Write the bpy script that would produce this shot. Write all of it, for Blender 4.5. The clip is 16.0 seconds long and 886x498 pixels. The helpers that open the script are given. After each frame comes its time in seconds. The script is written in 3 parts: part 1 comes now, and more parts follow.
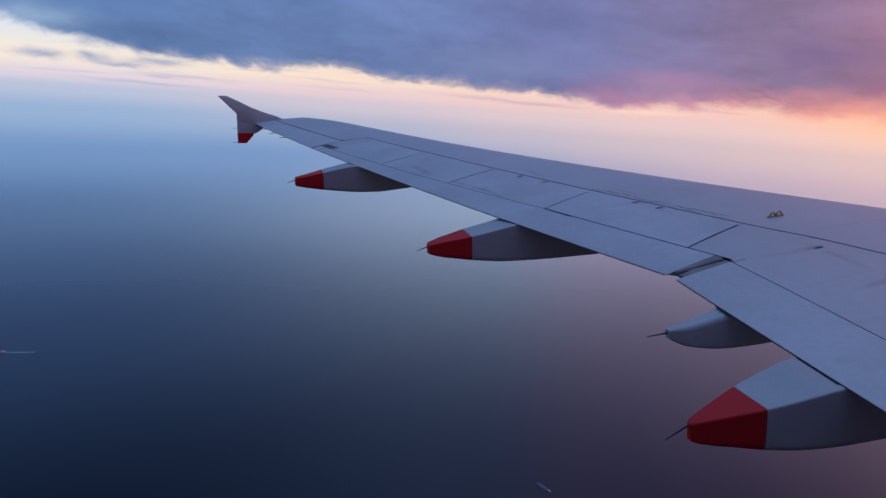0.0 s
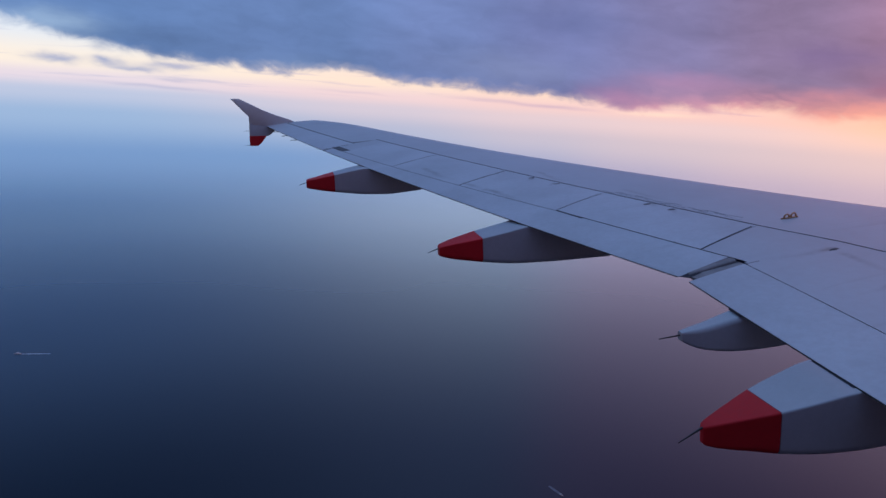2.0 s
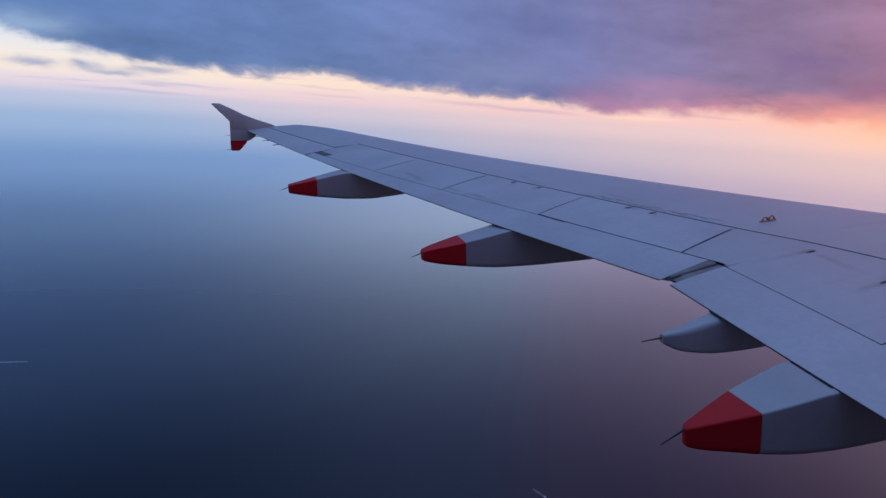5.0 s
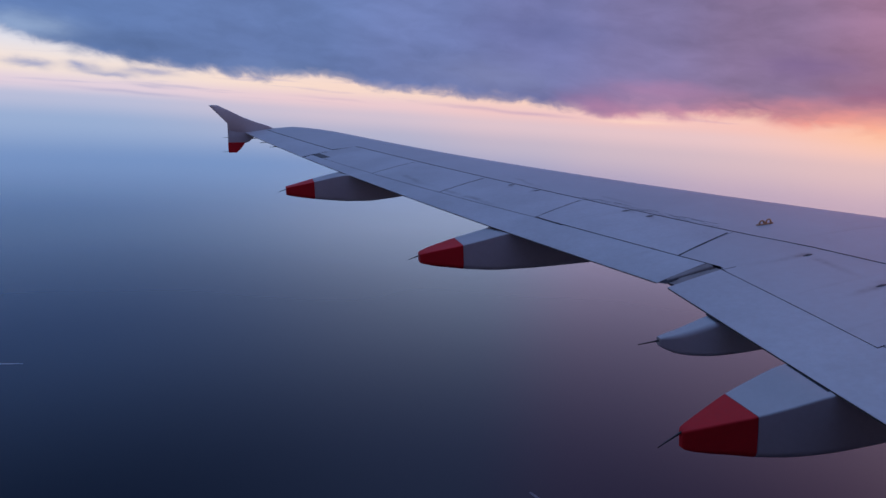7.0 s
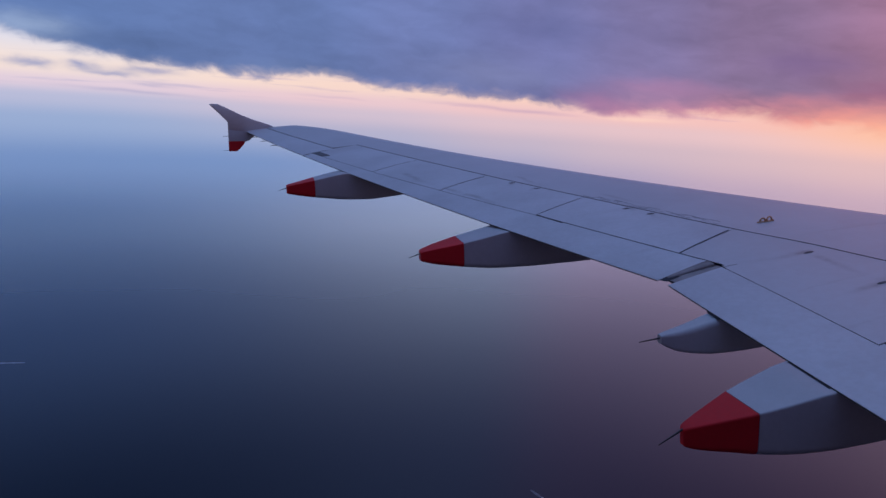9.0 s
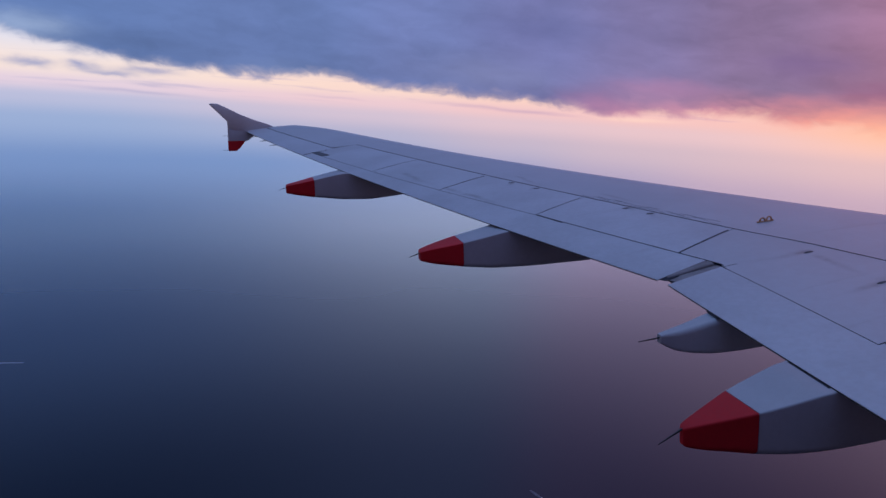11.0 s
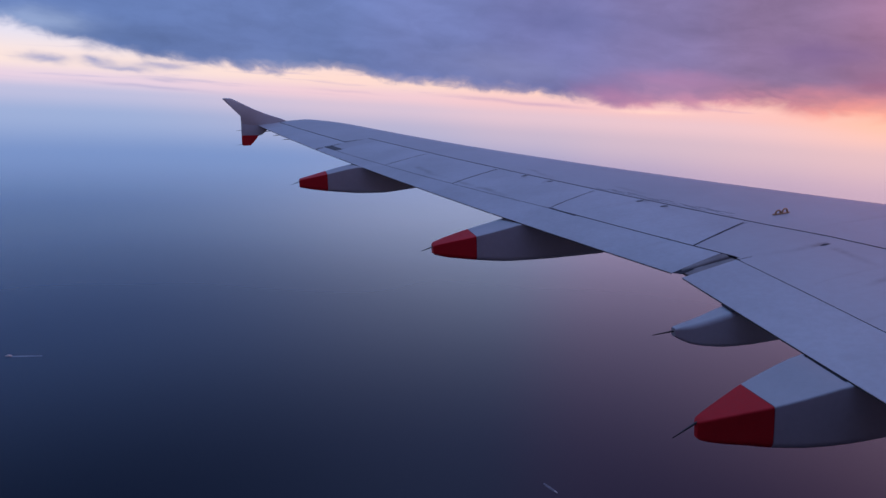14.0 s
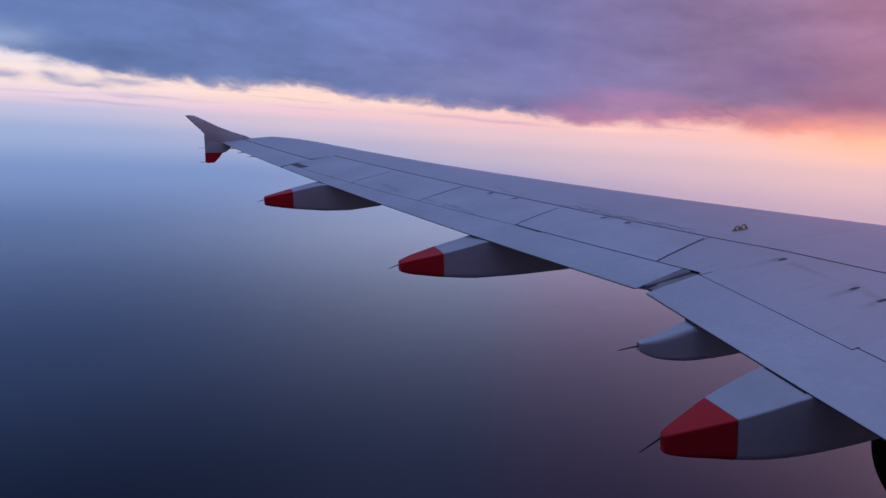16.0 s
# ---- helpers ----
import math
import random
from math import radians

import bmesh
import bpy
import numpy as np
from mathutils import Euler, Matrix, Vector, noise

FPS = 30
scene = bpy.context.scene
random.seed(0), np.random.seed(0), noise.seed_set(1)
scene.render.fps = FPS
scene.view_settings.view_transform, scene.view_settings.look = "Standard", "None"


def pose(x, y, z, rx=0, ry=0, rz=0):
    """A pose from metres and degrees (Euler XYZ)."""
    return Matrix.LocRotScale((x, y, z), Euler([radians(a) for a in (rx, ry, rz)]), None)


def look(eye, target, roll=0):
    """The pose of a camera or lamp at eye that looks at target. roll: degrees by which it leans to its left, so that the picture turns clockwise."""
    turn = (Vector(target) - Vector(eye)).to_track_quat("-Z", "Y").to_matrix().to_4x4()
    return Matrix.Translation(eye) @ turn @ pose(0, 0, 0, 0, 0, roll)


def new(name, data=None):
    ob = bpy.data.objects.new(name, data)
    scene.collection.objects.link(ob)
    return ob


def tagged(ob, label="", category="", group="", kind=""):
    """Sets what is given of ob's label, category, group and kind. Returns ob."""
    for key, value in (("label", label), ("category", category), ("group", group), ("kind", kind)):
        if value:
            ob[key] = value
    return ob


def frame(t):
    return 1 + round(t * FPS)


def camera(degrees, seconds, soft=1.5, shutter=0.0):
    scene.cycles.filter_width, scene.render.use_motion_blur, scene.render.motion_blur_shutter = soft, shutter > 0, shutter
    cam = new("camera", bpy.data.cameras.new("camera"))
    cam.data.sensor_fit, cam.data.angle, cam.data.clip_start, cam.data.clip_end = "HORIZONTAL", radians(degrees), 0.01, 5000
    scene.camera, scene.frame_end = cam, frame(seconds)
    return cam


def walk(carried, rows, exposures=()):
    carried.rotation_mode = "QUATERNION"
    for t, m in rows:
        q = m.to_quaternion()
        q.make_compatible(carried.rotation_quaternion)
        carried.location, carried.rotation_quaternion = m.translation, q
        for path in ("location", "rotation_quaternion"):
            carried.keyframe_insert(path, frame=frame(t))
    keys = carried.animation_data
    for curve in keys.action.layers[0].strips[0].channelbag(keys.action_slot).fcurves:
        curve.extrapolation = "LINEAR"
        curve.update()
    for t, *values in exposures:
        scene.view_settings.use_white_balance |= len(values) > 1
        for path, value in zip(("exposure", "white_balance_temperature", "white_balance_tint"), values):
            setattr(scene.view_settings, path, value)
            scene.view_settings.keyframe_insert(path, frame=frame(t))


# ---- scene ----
# Aircraft axes: x towards the nose, y out along the port wing, z up. The aircraft climbs and banks a little.
AIRCRAFT = pose(0, 0, 0, -3.88, -5.01, 0.15)
ROWS = [
    (0.0, -10.002, 1.748, 1.864, -14.31, -9.46, 2.25),
    (0.5, -10.004, 1.749, 1.863, -14.15, -9.42, 2.61),
    (1.0, -9.995, 1.752, 1.858, -13.37, -9.49, 2.59),
    (1.5, -10.009, 1.745, 1.871, -13.34, -9.11, 2.28),
    (2.0, -9.995, 1.756, 1.855, -13.36, -9.20, 2.40),
    (2.5, -10.005, 1.746, 1.864, -14.39, -9.29, 2.91),
    (3.0, -9.995, 1.754, 1.858, -14.61, -9.11, 2.97),
    (3.5, -10.001, 1.753, 1.860, -14.83, -8.98, 2.68),
    (4.0, -10.000, 1.752, 1.862, -14.91, -8.96, 2.57),
    (6.5, -10.000, 1.751, 1.863, -14.78, -8.85, 2.44),
    (7.0, -10.003, 1.749, 1.860, -15.06, -8.72, 2.30),
    (7.5, -10.001, 1.755, 1.853, -14.96, -8.75, 2.28),
    (8.0, -10.004, 1.751, 1.854, -14.99, -8.65, 2.39),
    (8.5, -10.005, 1.747, 1.866, -14.94, -8.78, 2.43),
    (9.0, -10.002, 1.750, 1.858, -15.02, -8.86, 2.44),
    (11.5, -10.002, 1.753, 1.852, -15.05, -8.84, 2.39),
    (12.0, -10.002, 1.753, 1.853, -14.66, -8.87, 2.64),
    (12.5, -10.001, 1.752, 1.848, -14.12, -9.03, 2.72),
    (13.0, -10.002, 1.752, 1.856, -13.89, -9.21, 2.78),
    (13.5, -9.999, 1.756, 1.848, -13.89, -9.30, 2.68),
    (14.0, -10.005, 1.750, 1.853, -14.01, -9.35, 2.72),
    (14.5, -10.004, 1.751, 1.852, -14.50, -9.27, 2.43),
    (15.0, -10.012, 1.751, 1.856, -14.46, -9.27, 2.34),
    (15.5, -10.002, 1.757, 1.846, -15.16, -8.69, 2.51),
    (16.0, -10.009, 1.749, 1.859, -16.86, -8.07, 2.69),
]
cam = camera(66.28, 16.0, soft=1.5)
walk(cam, [(t, AIRCRAFT @ pose(x, y, z, 90 + pitch, roll, yaw)) for t, x, y, z, yaw, pitch, roll in ROWS],
     [(0.0, 0.08, 6450, 4), (0.6, 0.10, 6450, 4), (1.1, 0.18, 6450, 4), (4.0, 0.15, 6390, 5), (8.0, -0.02, 6500, 14), (12.0, 0.05, 6480, 16), (14.0, 0.06, 6500, 19.5), (16.0, 0.06, 6600, 20.5)])

SEA_LEVEL = -280.0
SKY_YAW = -14.99      # heading of the middle of the view


def lin(r, g, b):
    """Linear colour of a display colour."""
    return tuple(((c / 255 + 0.055) / 1.055) ** 2.4 if c > 10 else c / 255 / 12.92 for c in (r, g, b)) + (1.0,)


# ---- node helpers ----
class Nodes:
    def __init__(self, tree):
        self.t = tree
        tree.nodes.clear()

    def add(self, kind, **values):
        n = self.t.nodes.new(kind)
        for k, v in values.items():
            if k == "op":
                n.operation = v
            elif k == "blend":
                n.blend_type = v
        return n

    def put(self, socket, v):
        if isinstance(v, bpy.types.NodeSocket):
            self.t.links.new(v, socket)
        elif isinstance(v, (int, float)) and socket.type in ("RGBA", "VECTOR"):
            socket.default_value = (v, v, v, 1.0) if socket.type == "RGBA" else (v, v, v)
        else:
            socket.default_value = v

    def math(self, op, a, b=0.0, c=0.0, clamp=False):
        n = self.add("ShaderNodeMath", op=op)
        n.use_clamp = clamp
        for s, v in zip(n.inputs, (a, b, c)):
            self.put(s, v)
        return n.outputs[0]

    def mix(self, f, a, b, blend="MIX"):
        n = self.t.nodes.new("ShaderNodeMix")
        n.data_type, n.blend_type = "RGBA", blend
        self.put(n.inputs[0], f), self.put(n.inputs[6], a), self.put(n.inputs[7], b)
        return n.outputs[2]

    def span(self, v, a, b, lo=0.0, hi=1.0, smooth=True):
        n = self.t.nodes.new("ShaderNodeMapRange")
        n.interpolation_type = "SMOOTHSTEP" if smooth else "LINEAR"
        for s, x in zip(n.inputs[:5], (v, a, b, lo, hi)):
            self.put(s, x)
        return n.outputs[0]

    def ramp(self, f, stops, ease="EASE"):
        n = self.t.nodes.new("ShaderNodeValToRGB")
        r = n.color_ramp
        r.interpolation = ease
        while len(r.elements) > 1:
            r.elements.remove(r.elements[0])
        for i, (p, c) in enumerate(stops):
            e = r.elements[0] if i == 0 else r.elements.new(p)
            e.position = p
            e.color = c if isinstance(c, tuple) else (c, c, c, 1)
        self.put(n.inputs[0], f)
        return n.outputs[0]

    def xyz(self, x, y, z=0.0):
        n = self.t.nodes.new("ShaderNodeCombineXYZ")
        for s, v in zip(n.inputs, (x, y, z)):
            self.put(s, v)
        return n.outputs[0]

    def noise(self, vec, scale, detail=4.0, rough=0.55, warp=0.0):
        n = self.t.nodes.new("ShaderNodeTexNoise")
        self.put(n.inputs["Vector"], vec)
        n.inputs["Scale"].default_value, n.inputs["Detail"].default_value = scale, detail
        n.inputs["Roughness"].default_value, n.inputs["Distortion"].default_value = rough, warp
        return n.outputs[0]


# ---- world: evening sky with a ragged cloud deck over a hazy horizon ----
def build_world():
    world = bpy.data.worlds.new("evening_sky")
    scene.world = world
    world.use_nodes = True
    n = Nodes(world.node_tree)
    co = n.t.nodes.new("ShaderNodeTexCoord").outputs["Generated"]
    sep = n.t.nodes.new("ShaderNodeSeparateXYZ")
    n.put(sep.inputs[0], co)
    x, y, z = sep.outputs
    c, s = math.cos(radians(SKY_YAW)), math.sin(radians(SKY_YAW))
    right = n.math("ADD", n.math("MULTIPLY", x, c), n.math("MULTIPLY", y, s))
    ahead = n.math("ADD", n.math("MULTIPLY", x, -s), n.math("MULTIPLY", y, c))
    az = n.math("MULTIPLY", n.math("ARCTAN2", right, ahead), 180 / math.pi)
    el = n.math("MULTIPLY", n.math("ARCSINE", z), 180 / math.pi)
    azf = n.math("MULTIPLY_ADD", az, 1 / 360, 0.5)

    def a(deg):
        return deg / 360 + 0.5

    def e(deg, lo=-40.0, hi=20.0):
        return (deg - lo) / (hi - lo)

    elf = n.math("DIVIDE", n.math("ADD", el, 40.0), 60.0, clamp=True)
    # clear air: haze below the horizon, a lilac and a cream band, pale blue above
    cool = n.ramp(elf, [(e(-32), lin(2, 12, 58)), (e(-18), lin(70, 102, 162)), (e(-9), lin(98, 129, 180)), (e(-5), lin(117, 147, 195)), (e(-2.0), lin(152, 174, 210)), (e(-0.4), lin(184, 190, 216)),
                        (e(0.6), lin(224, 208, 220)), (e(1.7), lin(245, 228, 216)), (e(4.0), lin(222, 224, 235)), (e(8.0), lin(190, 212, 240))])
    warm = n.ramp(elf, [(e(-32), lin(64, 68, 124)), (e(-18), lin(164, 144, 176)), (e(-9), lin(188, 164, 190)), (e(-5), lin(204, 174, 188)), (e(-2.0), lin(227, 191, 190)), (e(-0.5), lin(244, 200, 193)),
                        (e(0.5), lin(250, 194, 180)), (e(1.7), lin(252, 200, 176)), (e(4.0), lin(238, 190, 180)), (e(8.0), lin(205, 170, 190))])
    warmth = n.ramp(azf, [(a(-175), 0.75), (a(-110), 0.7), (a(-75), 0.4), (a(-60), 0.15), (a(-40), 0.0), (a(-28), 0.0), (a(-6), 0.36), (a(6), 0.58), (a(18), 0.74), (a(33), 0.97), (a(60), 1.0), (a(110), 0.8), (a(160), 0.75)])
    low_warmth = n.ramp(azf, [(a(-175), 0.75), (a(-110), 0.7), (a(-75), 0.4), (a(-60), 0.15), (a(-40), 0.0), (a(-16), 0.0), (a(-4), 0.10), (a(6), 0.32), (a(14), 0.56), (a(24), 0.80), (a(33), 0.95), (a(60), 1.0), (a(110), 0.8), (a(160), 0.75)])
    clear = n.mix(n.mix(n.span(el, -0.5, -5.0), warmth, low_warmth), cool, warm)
    # haze over the water, with the sea's light pool and pink tint painted into its colours
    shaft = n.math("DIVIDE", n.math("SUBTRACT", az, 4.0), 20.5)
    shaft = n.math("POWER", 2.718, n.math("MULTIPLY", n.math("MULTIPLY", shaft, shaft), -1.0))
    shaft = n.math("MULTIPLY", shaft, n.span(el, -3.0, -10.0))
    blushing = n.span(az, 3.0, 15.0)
    near_pool = n.mix(blushing, (0.375, 0.468, 0.69, 1), (0.49, 0.425, 0.64, 1))
    deep_pool = n.mix(blushing, (0.105, 0.148, 0.31, 1), (0.185, 0.140, 0.30, 1))
    clear = n.mix(shaft, clear, n.mix(n.span(el, -10.0, -30.0), near_pool, deep_pool))
    # slow warping of the sky's fields, so that no shape is regular
    warp_a = n.math("SUBTRACT", n.noise(n.xyz(n.math("MULTIPLY", az, 0.35), n.math("MULTIPLY", el, 0.9), 2.2), 1.0, 3, 0.5), 0.5)
    warp_e = n.math("SUBTRACT", n.noise(n.xyz(n.math("MULTIPLY", az, 0.45), n.math("MULTIPLY", el, 1.1), 8.4), 1.0, 3, 0.5), 0.5)
    azw = n.math("MULTIPLY_ADD", warp_a, 3.2, az)
    elw = n.math("MULTIPLY_ADD", warp_e, 0.9, el)

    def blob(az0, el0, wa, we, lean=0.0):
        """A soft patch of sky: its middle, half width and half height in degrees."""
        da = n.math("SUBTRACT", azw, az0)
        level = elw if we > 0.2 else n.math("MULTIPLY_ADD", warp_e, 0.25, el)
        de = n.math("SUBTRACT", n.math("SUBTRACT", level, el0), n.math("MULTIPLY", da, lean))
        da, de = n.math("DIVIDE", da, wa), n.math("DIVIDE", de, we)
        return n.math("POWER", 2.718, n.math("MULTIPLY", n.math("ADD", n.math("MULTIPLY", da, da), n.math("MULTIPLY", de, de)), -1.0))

    # long thin streaks of stratus in the clear band
    streak = n.noise(n.xyz(n.math("MULTIPLY", az, 0.07), n.math("MULTIPLY", el, 1.15)), 1.6, 4, 0.55, 0.3)
    smask = n.math("MULTIPLY", n.span(streak, 0.53, 0.68), n.span(el, 0.1, 0.9))
    clear = n.mix(n.math("MULTIPLY", smask, 0.40), clear, n.mix(warmth, lin(170, 172, 205), lin(215, 165, 180)))
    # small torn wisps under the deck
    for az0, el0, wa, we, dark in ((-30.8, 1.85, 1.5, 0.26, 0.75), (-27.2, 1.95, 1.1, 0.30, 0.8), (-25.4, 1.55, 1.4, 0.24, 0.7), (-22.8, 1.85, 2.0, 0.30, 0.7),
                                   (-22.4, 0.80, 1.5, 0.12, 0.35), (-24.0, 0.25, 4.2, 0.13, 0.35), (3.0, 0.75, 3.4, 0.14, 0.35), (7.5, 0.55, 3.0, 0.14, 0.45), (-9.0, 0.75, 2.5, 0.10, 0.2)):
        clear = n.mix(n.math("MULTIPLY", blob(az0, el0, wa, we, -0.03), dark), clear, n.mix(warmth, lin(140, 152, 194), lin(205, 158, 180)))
    # cloud deck: its ragged lower rim sinks towards the sunset
    rim = n.ramp(azf, [(a(-70), 0.95), (a(-45), 0.50), (a(-32.3), 0.30), (a(-28.6), 0.225), (a(-25), 0.190), (a(-20), 0.170), (a(-14), 0.150), (a(-11), 0.195), (a(-8.6), 0.185),
                       (a(-5), 0.135), (a(0), 0.130), (a(5), 0.105), (a(10), 0.080), (a(12.5), 0.042), (a(17), 0.060), (a(23), 0.070), (a(28), 0.050), (a(33), 0.010), (a(60), 0.08), (a(140), 0.22)], "LINEAR")
    rim = n.math("MULTIPLY", rim, 12.0)
    ragged = n.noise(n.xyz(n.math("MULTIPLY", az, 0.24), n.math("MULTIPLY", el, 0.45), 3.1), 1.0, 3, 0.5, 0.3)
    puffs = n.noise(n.xyz(n.math("MULTIPLY", az, 0.48), n.math("MULTIPLY", el, 0.85), 7.7), 1.0, 4, 0.52, 0.5)
    lift = n.math("ADD", n.math("MULTIPLY", n.math("SUBTRACT", ragged, 0.5), 0.9), n.math("MULTIPLY", n.math("SUBTRACT", puffs, 0.5), 1.5))
    over = n.math("ADD", n.math("SUBTRACT", el, rim), lift)
    softness = n.ramp(azf, [(a(-40), 0.9), (a(-30), 0.75), (a(-16), 0.50), (a(-6), 0.40), (a(9), 0.40), (a(18), 0.75), (a(26), 1.0), (a(60), 1.0)])
    deck = n.span(over, -0.20, softness)
    base = n.ramp(azf, [(a(-175), lin(118, 119, 163)), (a(-110), lin(116, 108, 152)), (a(-60), lin(108, 126, 176)), (a(-33), lin(94, 122, 172)), (a(-12), lin(101, 123, 173)), (a(-2), lin(109, 124, 174)), (a(8), lin(115, 120, 169)), (a(16), lin(126, 119, 162)),
                        (a(24), lin(142, 121, 157)), (a(34), lin(161, 120, 148)), (a(60), lin(186, 134, 150)), (a(120), lin(140, 108, 142)), (a(170), lin(118, 119, 163))])
    # broad soft folds, drawn out along the deck, and faint fibres in them
    lean = n.math("MULTIPLY_ADD", az, 0.055, el)
    folds = n.noise(n.xyz(n.math("MULTIPLY", az, 0.055), n.math("MULTIPLY", lean, 0.22), 1.3), 1.0, 3, 0.45, 0.3)
    fine = n.noise(n.xyz(n.math("MULTIPLY", az, 0.16), n.math("MULTIPLY", lean, 0.50), 5.3), 1.0, 4, 0.5, 0.3)
    mottle = n.noise(n.xyz(n.math("MULTIPLY", azw, 0.42), n.math("MULTIPLY_ADD", azw, 0.06, n.math("MULTIPLY", elw, 0.95)), 9.1), 1.0, 5, 0.58, 0.4)
    tone = n.math("ADD", n.span(folds, 0.3, 0.7, 0.87, 1.12), n.math("ADD", n.span(fine, 0.3, 0.7, -0.055, 0.055), n.span(mottle, 0.3, 0.7, -0.04, 0.04)))
    cloud = n.mix(1.0, base, tone, "MULTIPLY")
    # higher up, above the sunset, the deck glows pink
    blush = n.math("MULTIPLY", n.ramp(azf, [(a(14), 0.0), (a(34), 0.35), (a(60), 0.5), (a(110), 0.0)]), n.span(el, 8.5, 15.0))
    cloud = n.mix(blush, cloud, lin(224, 156, 176))
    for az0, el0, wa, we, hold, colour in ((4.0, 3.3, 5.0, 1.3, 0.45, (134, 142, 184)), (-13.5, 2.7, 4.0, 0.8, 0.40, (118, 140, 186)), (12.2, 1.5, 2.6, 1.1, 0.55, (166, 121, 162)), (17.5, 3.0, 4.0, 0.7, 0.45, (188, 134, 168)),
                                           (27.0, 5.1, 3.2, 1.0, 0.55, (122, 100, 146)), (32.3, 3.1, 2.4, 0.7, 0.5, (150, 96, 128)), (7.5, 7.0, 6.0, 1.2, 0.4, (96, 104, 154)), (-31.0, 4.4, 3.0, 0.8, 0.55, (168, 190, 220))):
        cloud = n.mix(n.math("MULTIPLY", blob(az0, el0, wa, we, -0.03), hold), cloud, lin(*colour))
    thin = n.span(over, 1.0, 0.0)
    cloud = n.mix(n.math("MULTIPLY", thin, 0.30), cloud, clear)
    # undersides lit from below near the sunset
    lit = n.math("MULTIPLY", n.ramp(azf, [(a(8), 0.0), (a(17), 0.60), (a(25), 1.0), (a(33), 1.0), (a(60), 0.9), (a(100), 0.0)]),
                 n.math("MULTIPLY", n.span(elw, 3.4, 0.7), n.span(n.mix(0.4, fine, mottle), 0.34, 0.64, 0.50, 1.0)))
    cloud = n.mix(lit, cloud, n.mix(n.span(az, 18.0, 31.0), lin(228, 152, 166), lin(250, 148, 138)))
    sky = n.mix(deck, clear, cloud)
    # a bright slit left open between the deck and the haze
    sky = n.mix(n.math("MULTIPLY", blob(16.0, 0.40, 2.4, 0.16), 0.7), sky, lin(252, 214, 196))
    # the veiled sun low behind the haze
    dx = n.math("DIVIDE", n.math("SUBTRACT", az, 36.0), 8.0)
    dy = n.math("DIVIDE", n.math("SUBTRACT", el, 0.3), 1.4)
    glow = n.math("POWER", 2.718, n.math("MULTIPLY", n.math("ADD", n.math("MULTIPLY", dx, dx), n.math("MULTIPLY", dy, dy)), -1.0))
    sky = n.mix(n.math("MULTIPLY", glow, 0.85), sky, (1.0, 0.56, 0.36, 1))
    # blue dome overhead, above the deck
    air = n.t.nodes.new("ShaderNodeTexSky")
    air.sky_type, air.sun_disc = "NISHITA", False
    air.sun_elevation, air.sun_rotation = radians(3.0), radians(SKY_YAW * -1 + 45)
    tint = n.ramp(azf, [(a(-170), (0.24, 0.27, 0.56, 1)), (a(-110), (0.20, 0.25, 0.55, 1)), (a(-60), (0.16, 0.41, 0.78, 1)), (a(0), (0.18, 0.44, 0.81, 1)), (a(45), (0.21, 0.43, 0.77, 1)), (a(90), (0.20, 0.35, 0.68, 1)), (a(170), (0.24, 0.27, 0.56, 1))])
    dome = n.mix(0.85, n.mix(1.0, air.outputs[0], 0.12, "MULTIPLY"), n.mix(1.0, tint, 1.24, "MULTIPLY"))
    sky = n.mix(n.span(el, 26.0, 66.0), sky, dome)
    # the far side of the sky, away from the sunset, is already in dusk
    east = n.ramp(azf, [(a(-150), 0.32), (a(-110), 0.30), (a(-75), 0.52), (a(-42), 1.0), (a(70), 1.0), (a(115), 0.36), (a(150), 0.32)])
    high = n.ramp(azf, [(a(-160), 0.52), (a(-105), 0.42), (a(-75), 0.58), (a(-42), 1.0), (a(70), 1.0), (a(105), 0.45), (a(160), 0.52)])
    east = n.mix(n.span(el, 5.0, 22.0), east, high)
    east = n.mix(n.span(el, 55.0, 88.0), east, 1.0)
    sky = n.mix(1.0, sky, east, "MULTIPLY")
    bg = n.t.nodes.new("ShaderNodeBackground")
    n.put(bg.inputs[0], sky)
    bg.inputs[1].default_value = 1.0
    n.t.links.new(bg.outputs[0], n.t.nodes.new("ShaderNodeOutputWorld").inputs[0])


build_world()
# the veiled sun, ahead of the wing, low over the horizon
sun = new("sun", bpy.data.lights.new("sun", "SUN"))
sun.data.energy, sun.data.angle, sun.data.color = 0.25, radians(12), (1.0, 0.62, 0.50)
sun_heading = radians(SKY_YAW * -1 + 45)
sun.matrix_world = look((0, 0, 60), (-40 * math.sin(sun_heading), -40 * math.cos(sun_heading), 60 - 3.5))


